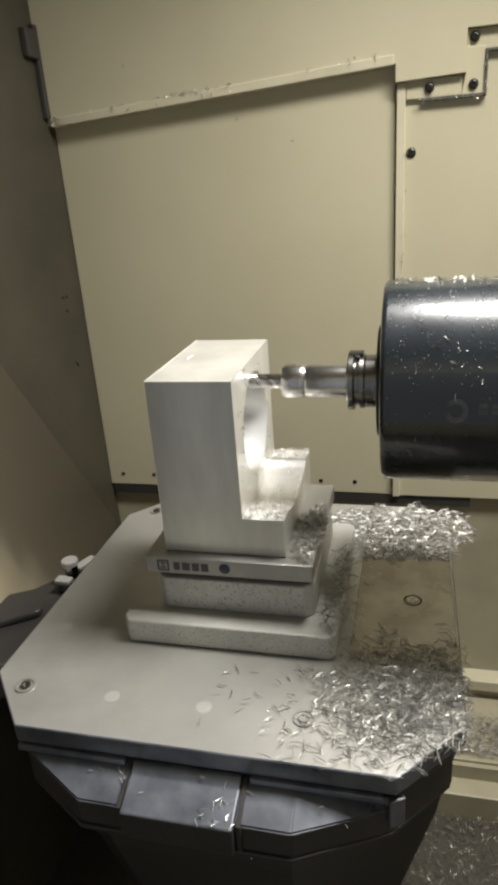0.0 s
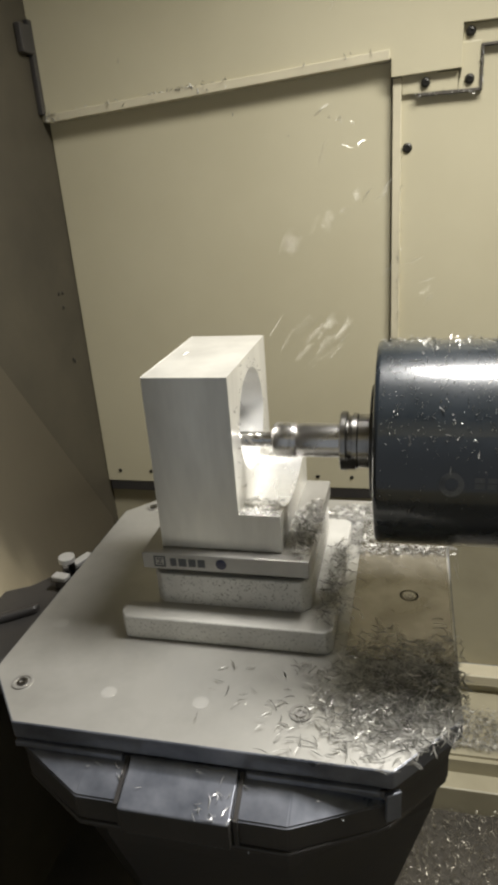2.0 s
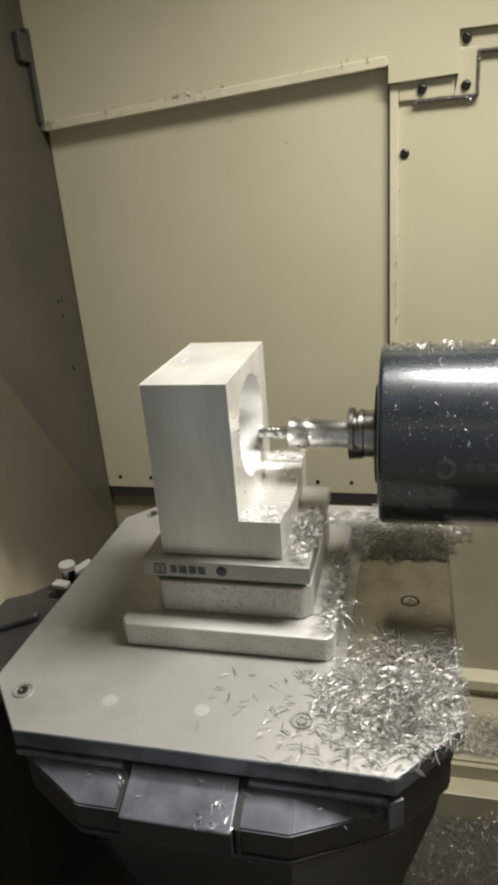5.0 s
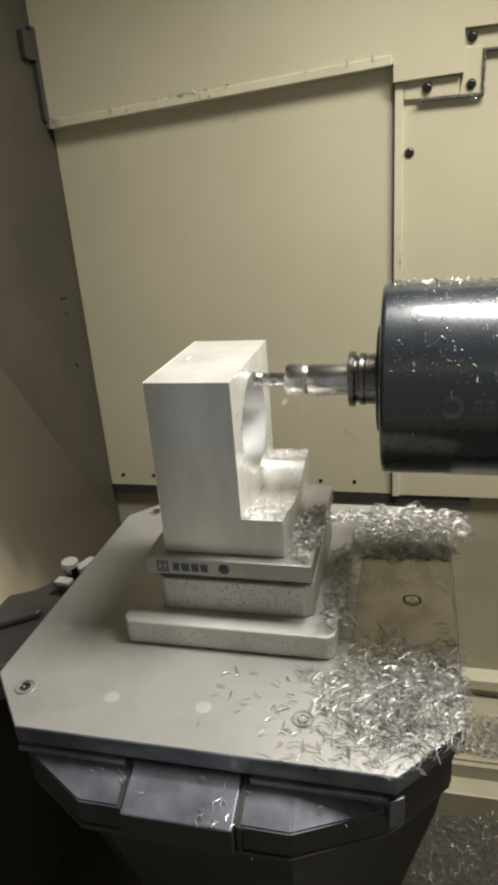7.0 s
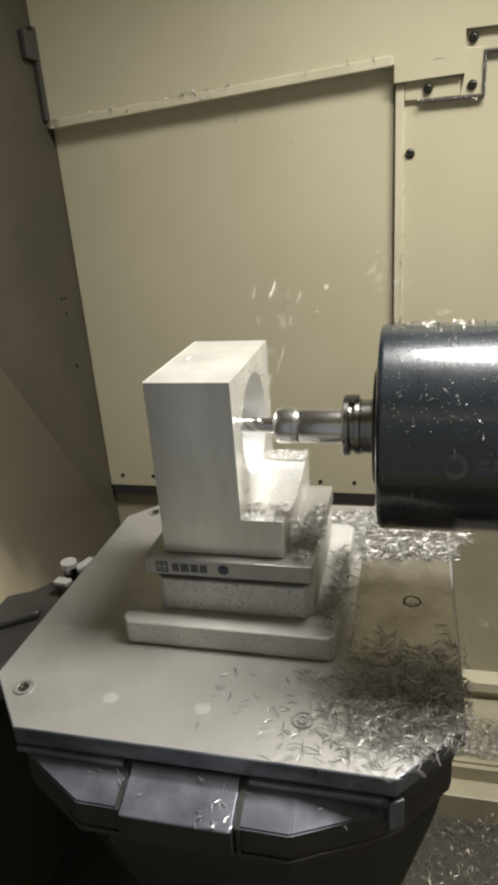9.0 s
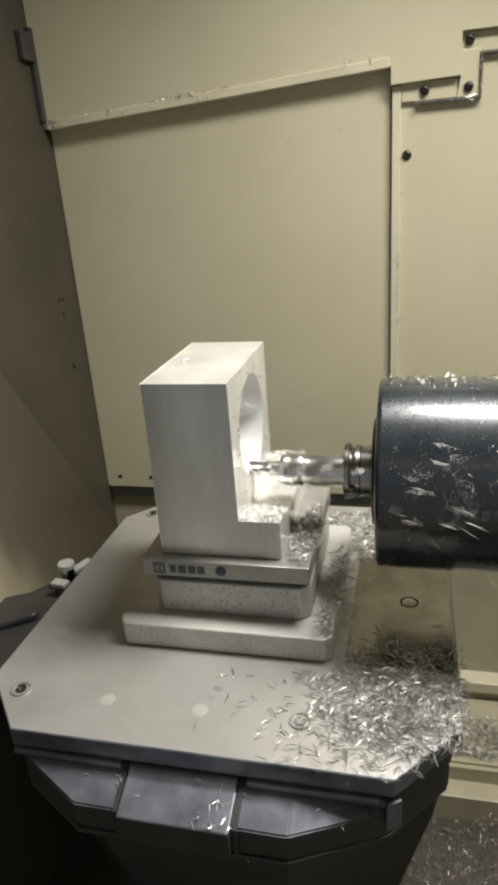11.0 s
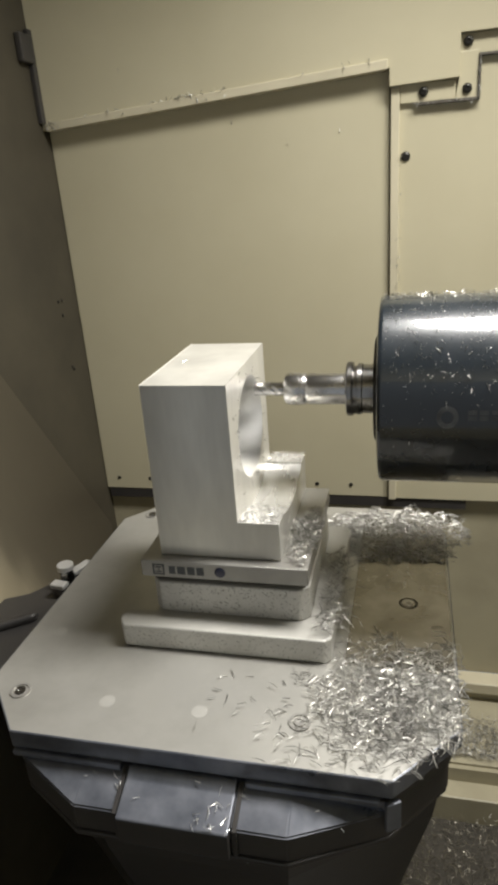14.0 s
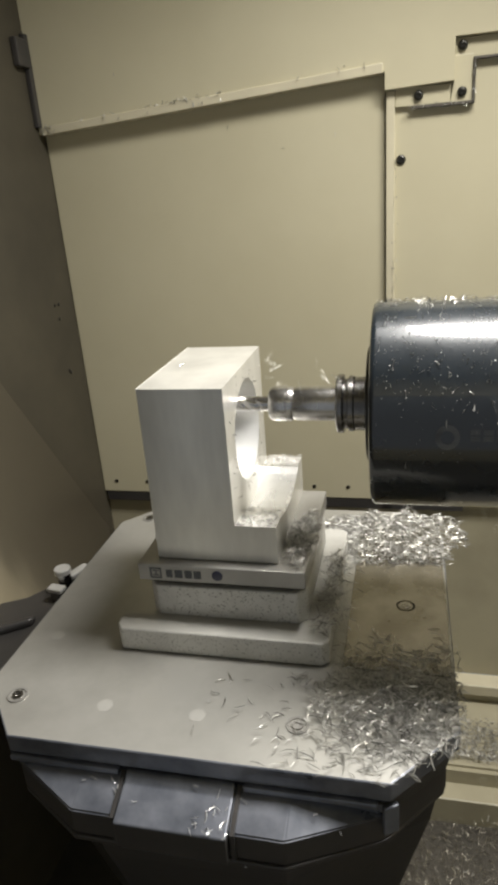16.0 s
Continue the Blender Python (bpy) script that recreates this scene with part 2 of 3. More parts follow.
def enclosure():
    # back wall: lower sheet set back, sliding panel in front of it, upper sheet
    back = thing("wall_back", "tan enamelled sheet-metal back wall", "wall", kind="structure")
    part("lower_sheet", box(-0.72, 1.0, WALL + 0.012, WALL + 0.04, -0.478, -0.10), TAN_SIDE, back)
    # the sliding panel with a sloping top
    pan = prism([(DOOR_L, DOOR_Z), (DOOR_R, DOOR_Z), (DOOR_R, 0.519), (DOOR_L, 0.487)], "y", WALL, WALL + 0.012, 0.0012)
    part("sliding_panel", pan, TAN, back, "tan sheet panel with a sloping top edge")
    # folded lip along the sloping top
    lip = prism([(DOOR_L + 0.006, 0.4860), (DOOR_R - 0.002, 0.5185), (DOOR_R - 0.002, 0.5305), (DOOR_L + 0.006, 0.4972)], "y", WALL - 0.021, WALL + 0.012, 0.001)
    part("drip_rail", lip, TAN_EDGE, back, "pale folded drip rail strewn with chips")
    up = prism([(-0.72, 0.44), (DOOR_L, 0.488), (DOOR_R, 0.52), (DOOR_R, 0.498), (0.213, 0.501), (0.213, 0.551), (1.0, 0.551), (1.0, 1.15), (-0.72, 1.15)], "y", WALL - 0.017, WALL + 0.03, 0.0008)
    part("upper_sheet", up, TAN, back, "proud upper sheet with a stepped lower edge")
    # right-hand fixed sheet with a folded edge strip
    part("right_sheet", box(DOOR_R + 0.0125, 1.0, WALL - 0.002, WALL + 0.012, DOOR_Z, 0.5535), TAN, back)
    part("edge_strip", box(DOOR_R + 0.0019, DOOR_R + 0.0135, WALL - 0.009, WALL + 0.010, DOOR_Z, 0.497, 0.001), TAN_EDGE, back, "pale folded edge strip")
    part("seam_gap", box(DOOR_R - 0.003, DOOR_R + 0.0025, WALL + 0.003, WALL + 0.02, DOOR_Z, 0.50), SEAM, back, "dark joint between the panels")
    # black strip stands in for the shadow gap below the panel
    part("slot_shade", box(DOOR_L + 0.004, 0.2505, WALL + 0.001, WALL + 0.011, DOOR_Z - 0.0185, DOOR_Z - 0.0005), SUMP, back, "dark strip painting the shadow gap under the panel")
    # stepped bracket with screws
    br = thing("stepped_bracket", "tan stepped retaining bracket with a black seal, screwed to the wall", "bracket")
    part("lower_plate", box(0.1375, 0.209, WALL - 0.008, WALL - 0.0025, 0.4765, 0.4995, 0.001), TAN, br)
    part("riser_plate", prism([(0.2085, 0.476), (0.2365, 0.476), (0.2365, 0.531), (0.213, 0.531), (0.213, 0.5)], "y", WALL - 0.0085, WALL - 0.0025, 0.0008), TAN, br, "tan riser plate")
    part("upper_plate", box(0.2135, 0.36, WALL - 0.008, WALL - 0.0025, 0.5268, 0.5505, 0.001), TAN, br)
    for nm, b in (("seal_low", (0.158, 0.2395, 0.4725, 0.4765)), ("seal_riser", (0.2365, 0.2400, 0.4725, 0.5255)), ("seal_top", (0.2365, 0.36, 0.5235, 0.5268))):
        part("rubber_seal", box(b[0], b[1], WALL - 0.011, WALL - 0.002, b[2], b[3], 0.0008), SEAM, br, "black rubber seal with stuck chips")
    for x, z in ((0.168, 0.4885), (0.2236, 0.4876), (0.2227, 0.5415)):
        screw_head("screw", br, x, WALL - 0.009, z, 0.0062)
    ws = thing("wall_screw", "black button-head screw in the sheet wall", "screw", (0.1456, WALL - 0.0022, 0.4108), group="wall screws")
    screw_head("head", ws, 0, 0, 0, 0.0066, tall=0.7)
    for x in (-0.3636, -0.3029, -0.24, -0.18, -0.12, -0.06, 0.0043, 0.0622):
        s = thing("panel_screw", "small dark screw along the panel's bottom edge", "screw", (x, WALL - 0.0002, -0.098), group="panel screws")
        screw_head("head", s, 0, 0, 0, 0.0034, tall=0.3)
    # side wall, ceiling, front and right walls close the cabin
    # side wall in a much darker brown than the other walls
    left = thing("wall_left", "dark steel side wall", "wall", kind="structure")
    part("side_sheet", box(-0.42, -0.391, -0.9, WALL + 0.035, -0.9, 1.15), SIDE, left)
    part("corner_trim", box(-0.3908, -0.3835, WALL - 0.029, WALL - 0.0175, 0.497, 0.62, 0.001), SUMP, left, "dark corner strip")
    for y, z in ((0.433, 0.238), (0.445, 0.2375), (0.44, 0.215), (0.4423, 0.128), (0.447, 0.124)):
        d = part("rivet", turned([(0, 0.0028), (0.0012, 0.0024), (0.0018, 0.001)], 12, "x"), SCREW, left)
        d.location = (-0.3909, y - 0.045, z)
    part("corner_bracket", box(-0.3905, -0.3805, 0.392, 0.424, 0.575, 0.612, 0.002), SUMP, left, "dark cable bracket")
    ceil = part("ceiling", box(-0.75, 1.05, -0.95, 0.5, 1.15, 1.18), TAN)
    tagged(ceil, "tan sheet-metal ceiling of the machine cabin", "ceiling", kind="structure")
    fr = thing("wall_front", "unseen open door side of the machine cabin, its header set to shape the light", "wall", kind="structure")
    # unseen header and sill, placed to trim the light through the open door
    for b in ((-0.42, 1.0, -0.9, -0.30), (-0.42, 1.0, 0.64, 1.15)):
        part("doorway_baffle", box(b[0], b[1], -0.95, -0.92, b[2], b[3]), TAN_SIDE, fr)
    ri = part("wall_right", box(1.0, 1.03, -0.92, 0.5, -0.9, 1.15), TAN)
    tagged(ri, "tan enamelled side wall of the machine cabin", "wall", kind="structure")
    # work light on the ceiling: a panel in a shallow tray
    wl = thing("panel_light", "wide white work light panel under the cabin ceiling", "lamp", (0.41, 0.055, 0.985))
    part("tray", box(-0.27, 0.27, -0.12, 0.12, 0.050, 0.185, 0.003), TAN, wl)
    # added sloping sheet in the rear corner, carrying the painted shade
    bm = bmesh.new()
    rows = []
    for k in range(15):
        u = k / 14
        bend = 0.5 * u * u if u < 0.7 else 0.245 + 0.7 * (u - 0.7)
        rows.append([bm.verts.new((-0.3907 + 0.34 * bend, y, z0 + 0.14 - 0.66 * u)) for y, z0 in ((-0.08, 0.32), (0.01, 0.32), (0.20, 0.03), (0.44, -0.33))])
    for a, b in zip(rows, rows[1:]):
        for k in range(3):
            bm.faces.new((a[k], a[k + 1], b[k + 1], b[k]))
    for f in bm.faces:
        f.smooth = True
    part("shade_sheet", bm, PAINTED_SHADE, left, "added curved sheet with the corner's shade painted in", smooth=True)
    # stepped chip chute and floor
    fl = thing("floor", "oily stepped sump floor of the machine", "floor", kind="structure")
    # lip in a paler tan, riser and chute steps in a darker one
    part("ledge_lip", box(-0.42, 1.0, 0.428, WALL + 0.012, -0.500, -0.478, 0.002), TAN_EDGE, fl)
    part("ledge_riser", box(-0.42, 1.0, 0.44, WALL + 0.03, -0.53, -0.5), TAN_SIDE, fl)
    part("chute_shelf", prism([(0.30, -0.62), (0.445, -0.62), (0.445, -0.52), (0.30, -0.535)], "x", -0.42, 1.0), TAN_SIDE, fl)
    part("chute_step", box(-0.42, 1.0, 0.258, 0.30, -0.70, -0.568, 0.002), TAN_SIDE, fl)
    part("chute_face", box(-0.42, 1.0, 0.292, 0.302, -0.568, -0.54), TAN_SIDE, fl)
    part("sump_plate", box(-0.75, 1.05, -0.95, 0.5, -0.66, -0.62), FLOOR, fl)


enclosure()

# ---- pallet and rotary table ----
PX0, PX1, PY0, PY1 = -0.2, 0.2, -0.2317, 0.177


def pallet():
    p = thing("machine_pallet", "ground steel machine pallet, oily, strewn with aluminium chips", "pallet")
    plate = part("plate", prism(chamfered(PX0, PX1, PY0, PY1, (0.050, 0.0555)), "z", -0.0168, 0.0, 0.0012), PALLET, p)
    # all faces but the top take the darker cover colour
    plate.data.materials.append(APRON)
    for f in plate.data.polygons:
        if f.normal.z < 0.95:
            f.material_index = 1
    part("seat_ring", prism(chamfered(PX0 + 0.006, PX1 - 0.006, PY0 + 0.006, PY1 - 0.006, (0.050, 0.0555)), "z", -0.0216, -0.0168), SUMP, p, "black gap under the plate")
    for x, y in ((-0.165, -0.189), (0.078, -0.188), (0.159, -0.185), (0.159, -0.0223), (-0.166, 0.134), (0.159, 0.134)):
        bm = turned([(-0.001, 0.0092), (0.0012, 0.0090), (0.0012, 0.0070), (-0.0008, 0.0066)], 24, "z")
        h = part("tapped_hole", bm, STAIN_SHADE if (x > 0.1 and y > -0.1) else VISE, p, "tapped hole with a worn rim", smooth=True)
        h.location = (x, y, 0.0)
        q = part("hole_bush", turned([(0.0002, 0.0048), (0.0016, 0.0046), (0.0016, 0.0026), (0.0004, 0.0024)], 18, "z"), DARKSTEEL if abs(x) > 0.1 else VISE, p, smooth=True)
        q.location = (x, y, 0.0)
    # flush discs a little paler than the plate
    for x, y in ((-0.0037, -0.1885), (-0.084, -0.1890), (-0.170, -0.108)):
        q = part("disc", turned([(-0.001, 0.0070), (0.0001, 0.0066), (0.00015, 0.0050)], 24, "z"), PALE_DISC, p, "flush pale disc", smooth=True)
        q.location = (x, y, 0.0)
    # oil film where coolant runs off, its brown also holding shade and reflection
    part("raised_pad", box(0.106, 0.197, -0.118, 0.150, 0.0002, 0.0012, 0.0004), STAIN_SHADE, p, "oily wear pad with shade and wall reflection in its brown")
    return p


def table_apron():
    t = thing("rotary_table", "blue-black rotary table with faceted splash covers", "table")
    # sloping skirt: its front corners are cut back to the ends of the pallet's front edge
    def outline(front, corner, side, rear):
        right = [(0.078, front), (0.147, corner), (side, -0.176), (side, 0.118), (0.146, rear)]
        return right + [(-x - (0.009 if y == front else 0), y) for x, y in reversed(right)]
    top, low = outline(-0.2300, -0.2295, 0.194, 0.171), outline(-0.2590, -0.2265, 0.191, 0.173)
    bm = bmesh.new()
    rings = [[bm.verts.new((x, y, z)) for x, y in o] for o, z in ((top, -0.0215), (top, -0.0225), (low, -0.0365), (low, -0.0605))]
    for a, b in zip(rings, rings[1:]):
        for i in range(10):
            j = (i + 1) % 10
            bm.faces.new((a[i], a[j], b[j], b[i]))
    bm.faces.new(rings[0])
    bm.faces.new(rings[-1])
    bmesh.ops.bevel(bm, geom=[e for e in bm.edges if e.calc_length() > 0.02], offset=0.0012, segments=2, affect="EDGES")
    skirt = part("skirt", bm, APRON, t, "glossy blue-black sloping cover")
    # middle cover with grooves on both sides
    mid = prism([(-0.2300, -0.0180), (-0.2335, -0.0180), (-0.2395, -0.0235), (-0.2665, -0.0335), (-0.2665, -0.0585), (-0.2300, -0.0585)], "x", -0.0490, 0.0370, 0.0012)
    cover = part("middle_cover", mid, APRON, t, "raised middle splash cover")
    for o in (skirt, cover):
        o.data.materials.append(SUMP)
        for f in o.data.polygons:
            if abs(f.normal.z) < 0.3:
                f.material_index = 1
    for x in (-0.0522, 0.0402):
        part("cover_joint", prism([(-0.2310, -0.0205), (-0.2615, -0.0350), (-0.2615, -0.059), (-0.2310, -0.059)], "x", x - 0.0016, x + 0.0016), SUMP, t)
    part("top_moulding", box(0.0435, 0.141, -0.2350, -0.2300, -0.0226, -0.0172, 0.0012), APRON, t)
    part("top_moulding", box(-0.149, -0.0555, -0.2350, -0.2300, -0.0226, -0.0172, 0.0012), APRON, t)
    part("corner_plate", box(-0.006, 0.006, -0.002, 0.002, -0.026, 0.0, 0.0010), APRON, t, "small grey corner plate").matrix_local = pose(0.1500, -0.2290, -0.0220, 0, 0, 30)
    bm = bmesh.new()
    rings = []
    for z, k in ((-0.0605, 1.0), (-0.10, 0.97), (-0.42, 0.60), (-0.62, 0.5)):
        rings.append([bm.verts.new((x * k, (y + 0.03) * k - 0.03, z)) for x, y in chamfered(-0.186, 0.186, -0.250, 0.166, (0.110, 0.075))])
    for a, b in zip(rings, rings[1:]):
        for i in range(8):
            bm.faces.new((a[i], a[(i + 1) % 8], b[(i + 1) % 8], b[i]))
    bm.faces.new(rings[0])
    bm.faces.new(rings[-1])
    part("lower_body", bm, SUMP, t)
    part("lower_lip", prism(outline(-0.2610, -0.2270, 0.190, 0.172), "z", -0.0650, -0.0602, 0.001), SUMP, t)
    return t


def pallet_changer():
    a = thing("pallet_arm", "dark pallet changer arm beside the pallet", "machine arm")
    bm = prism([(-0.60, -0.040), (-0.312, -0.0245), (-0.273, -0.003), (-0.2534, 0.0252), (-0.2345, 0.050), (-0.203, 0.072), (-0.203, -0.10), (-0.255, -0.155), (-0.60, -0.16)], "z", -0.075, -0.035, 0.004)
    part("arm_plate", bm, SUMP, a)
    part("hose_trough", prism([(-0.60, -0.12), (-0.29, -0.095), (-0.235, -0.055), (-0.235, -0.045), (-0.29, -0.08), (-0.60, -0.10)], "z", -0.035, -0.026, 0.003), SUMP, a)
    pin = thing("locating_pin", "bright steel locating pin with a domed collar", "pin", (-0.2300, 0.0140, -0.035))
    part("shank", turned([(0.0, 0.0082), (0.024, 0.0082), (0.0245, 0.0074)], 32, "z"), DARKSTEEL, pin, smooth=True)
    part("cap", turned([(0.0245, 0.0086), (0.0248, 0.0096), (0.0302, 0.0096), (0.0310, 0.0090), (0.0311, 0.0)], 32, "z"), STEEL_PIN, pin, "bright flat cap", smooth=True)
    for x, y, w, d, rz in ((-0.2215, 0.0330, 0.0055, 0.014, -22), (-0.2300, -0.0050, 0.0095, 0.006, -8)):
        tab = part("clamp_tab", box(-w, w, -d, d, 0, 0.006, 0.0015), STEEL_PIN, None)
        tab.matrix_world = pose(x, y, -0.035 + 0.012, 0, 0, rz)
        tagged(tab, "small bright steel clamp tab beside the pin", "clamp", group="clamp tabs")
        st = part("tab_foot", box(-w * 0.7, w * 0.7, -d * 0.7, d * 0.7, -0.0125, 0.0, 0.001), DARKSTEEL, tab)


pallet()
table_apron()
pallet_changer()

# ---- vise and workpiece ----
JX0, JX1, JY0, JY1, JZ0, JZ1 = -0.0793, 0.0743, -0.0986, 0.064, 0.0643, 0.0809


def vise():
    v = thing("machine_vise", "pale steel machine vise on a two-tier pitted riser", "vise")
    flange = [(-0.0962, -0.1189), (0.0890, -0.1189), (0.0950, -0.1130), (0.0950, 0.078), (0.0890, 0.084), (-0.0720, 0.084), (-0.0720, -0.0935),
              (-0.0985, -0.0935), (-0.1020, -0.0985), (-0.1020, -0.1110)]
    for t in (part("lower_tier", prism(flange, "z", 0.0004, 0.0240, 0.0016, 2), PITTED, v, "pitted pale lower riser"),
              part("upper_tier", prism(chamfered(-0.0735, 0.0735, -0.0945, 0.060, (0.008, 0.008)), "z", 0.0242, 0.0570, 0.0018, 3), PITTED, v, "pitted pale upper riser")):
        t.data.materials.append(PALE)
        for f in t.data.polygons:
            if f.normal.z > 0.6:
                f.material_index = 1
    part("neck", box(-0.070, 0.068, -0.0885, 0.055, 0.0568, 0.0645), SUMP, v, "dark joint")
    jaw = part("jaw_plate", box(JX0, JX1, JY0, JY1, JZ0, JZ1, 0.0010), VISE, v, "satin steel jaw plate")
    # maker's mark as plain shapes, and a blue stud
    y = JY0 - 0.0003
    bm = bmesh.new()
    for bx, bz, w, h in ((0, 0, 11, 1.4), (0, 9.6, 11, 1.4), (0, 0, 1.4, 11), (9.6, 0, 1.4, 11), (2.6, 2.6, 5.8, 1.2), (2.6, 7.2, 5.8, 1.2), (4.8, 4.6, 1.6, 1.6)):
        box(-0.0680 + bx / 1000, -0.0680 + (bx + w) / 1000, y, y + 0.001, 0.0670 + bz / 1000, 0.0670 + (bz + h) / 1000, bm=bm)
    part("square_mark", bm, INK, jaw, "dark square emblem")
    for x0, w in ((-0.0525, 0.0060), (-0.0445, 0.0075), (-0.0350, 0.0070), (-0.0265, 0.0070)):
        part("mark_bar", box(x0, x0 + w, y, y + 0.001, 0.0685, 0.0765), INK, jaw)
    part("stud", turned([(0.0, 0.0050), (-0.0006, 0.0050), (-0.0009, 0.0042)], 28, "y", centre=(-0.0045, JY0 + 0.0002, 0.0728)), BLUE, jaw, "round blue stud", smooth=True)
    return v


BX, BY, BZ, BW, BD = -0.0625, -0.0867, 0.2426, 0.0747, 0.1456
BORE_Y, BORE_Z, BORE_R = -0.012, 0.1803, 0.0480


def workpiece():
    w = thing("workpiece", "half-milled aluminium block with a bored face and a foot", "workpiece")
    y1, x1, zb, zf = BY + BD, BX + BW, JZ1 + 0.0004, 0.1175
    # upright slab with a blind bore opening on the tool side
    bm = bmesh.new()
    n, depth = 64, 0.030
    bx = [bm.verts.new(c) for c in ((BX, BY, zb), (BX, y1, zb), (BX, y1, BZ), (BX, BY, BZ))]
    fx = [bm.verts.new(c) for c in ((x1, BY, zb), (x1, y1, zb), (x1, y1, BZ), (x1, BY, BZ))]
    bm.faces.new(bx)
    for i in range(4):
        j = (i + 1) % 4
        bm.faces.new((bx[i], bx[j], fx[j], fx[i]))
    # ring of quads between the square outline and the bore rim
    def square_point(a):
        dy, dz = math.cos(a), math.sin(a)
        s = min(((y1 - BORE_Y) if dy > 0 else (BORE_Y - BY)) / max(abs(dy), 1e-9), ((BZ - BORE_Z) if dz > 0 else (BORE_Z - zb)) / max(abs(dz), 1e-9))
        return (x1, BORE_Y + s * dy, BORE_Z + s * dz)
    corners = [math.atan2(c[2] - BORE_Z, c[1] - BORE_Y) for c in ((0, BY, zb), (0, y1, zb), (0, y1, BZ), (0, BY, BZ))]
    angles = sorted([2 * math.pi * i / n - math.pi for i in range(n)] + corners)
    out = [bm.verts.new(square_point(a)) for a in angles]
    rim = [bm.verts.new((x1, BORE_Y + BORE_R * math.cos(a), BORE_Z + BORE_R * math.sin(a))) for a in angles]
    inn = [bm.verts.new((x1 - depth, BORE_Y + BORE_R * math.cos(a), BORE_Z + BORE_R * math.sin(a))) for a in angles]
    m = len(angles)
    for i in range(m):
        j = (i + 1) % m
        bm.faces.new((out[i], out[j], rim[j], rim[i]))
        f = bm.faces.new((rim[i], rim[j], inn[j], inn[i]))
        f.material_index = 1
        f.smooth = True
    bm.faces.new(inn).material_index = 1
    bmesh.ops.remove_doubles(bm, verts=bm.verts, dist=1e-6)
    es = [e for e in bm.edges if len(e.link_faces) == 2 and e.calc_face_angle(0) > 1.2 and all(abs(v.co.x - BX) < 1e-6 or abs(v.co.x - x1) < 1e-6 for v in e.verts)
          and not all((Vector((0, v.co.y - BORE_Y, v.co.z - BORE_Z)).length < BORE_R + 0.001) for v in e.verts)]
    bmesh.ops.bevel(bm, geom=es, offset=0.0004, segments=1, affect="EDGES")
    slab = part("slab", bm, ALU, w)
    slab.data.materials.append(BORED)
    # foot: flat at the front, shallow scoop, rough rear
    prof = [(BY - 0.0002, zb + 0.0002), (BY - 0.0002, zf), (-0.064, zf - 0.0015)]
    for i in range(1, 13):
        u = i / 12
        prof.append((-0.064 + u * 0.104, zf - 0.0015 - 0.0105 * math.sin(math.pi * u) ** 0.8 + 0.003 * u))
    prof += [(0.0405, zf + 0.0035), (0.0640, zf + 0.0030), (0.0640, zb)]
    foot = part("foot", prism(prof, "x", x1 - 0.0012, BX + 0.1116), ALU_CUT, w, "bright milled foot with a shallow scoop")
    foot.data.materials.append(ALU)
    for f in foot.data.polygons:
        if f.normal.y < -0.9 or f.normal.x > 0.9:
            f.material_index = 1
    return w


vise()
workpiece()
top_chip = new("loose_chip", chip_mesh("loose_chip", random.Random(3), [((0, 0, 0), 0.1)], long=(0.009, 0.0095), wide=(0.0012, 0.0013)))
top_chip.matrix_world = pose(-0.045, -0.0135, BZ + 0.0012, 0, 0, 60)
tagged(top_chip, "single curled chip on the block's top", "metal chip")


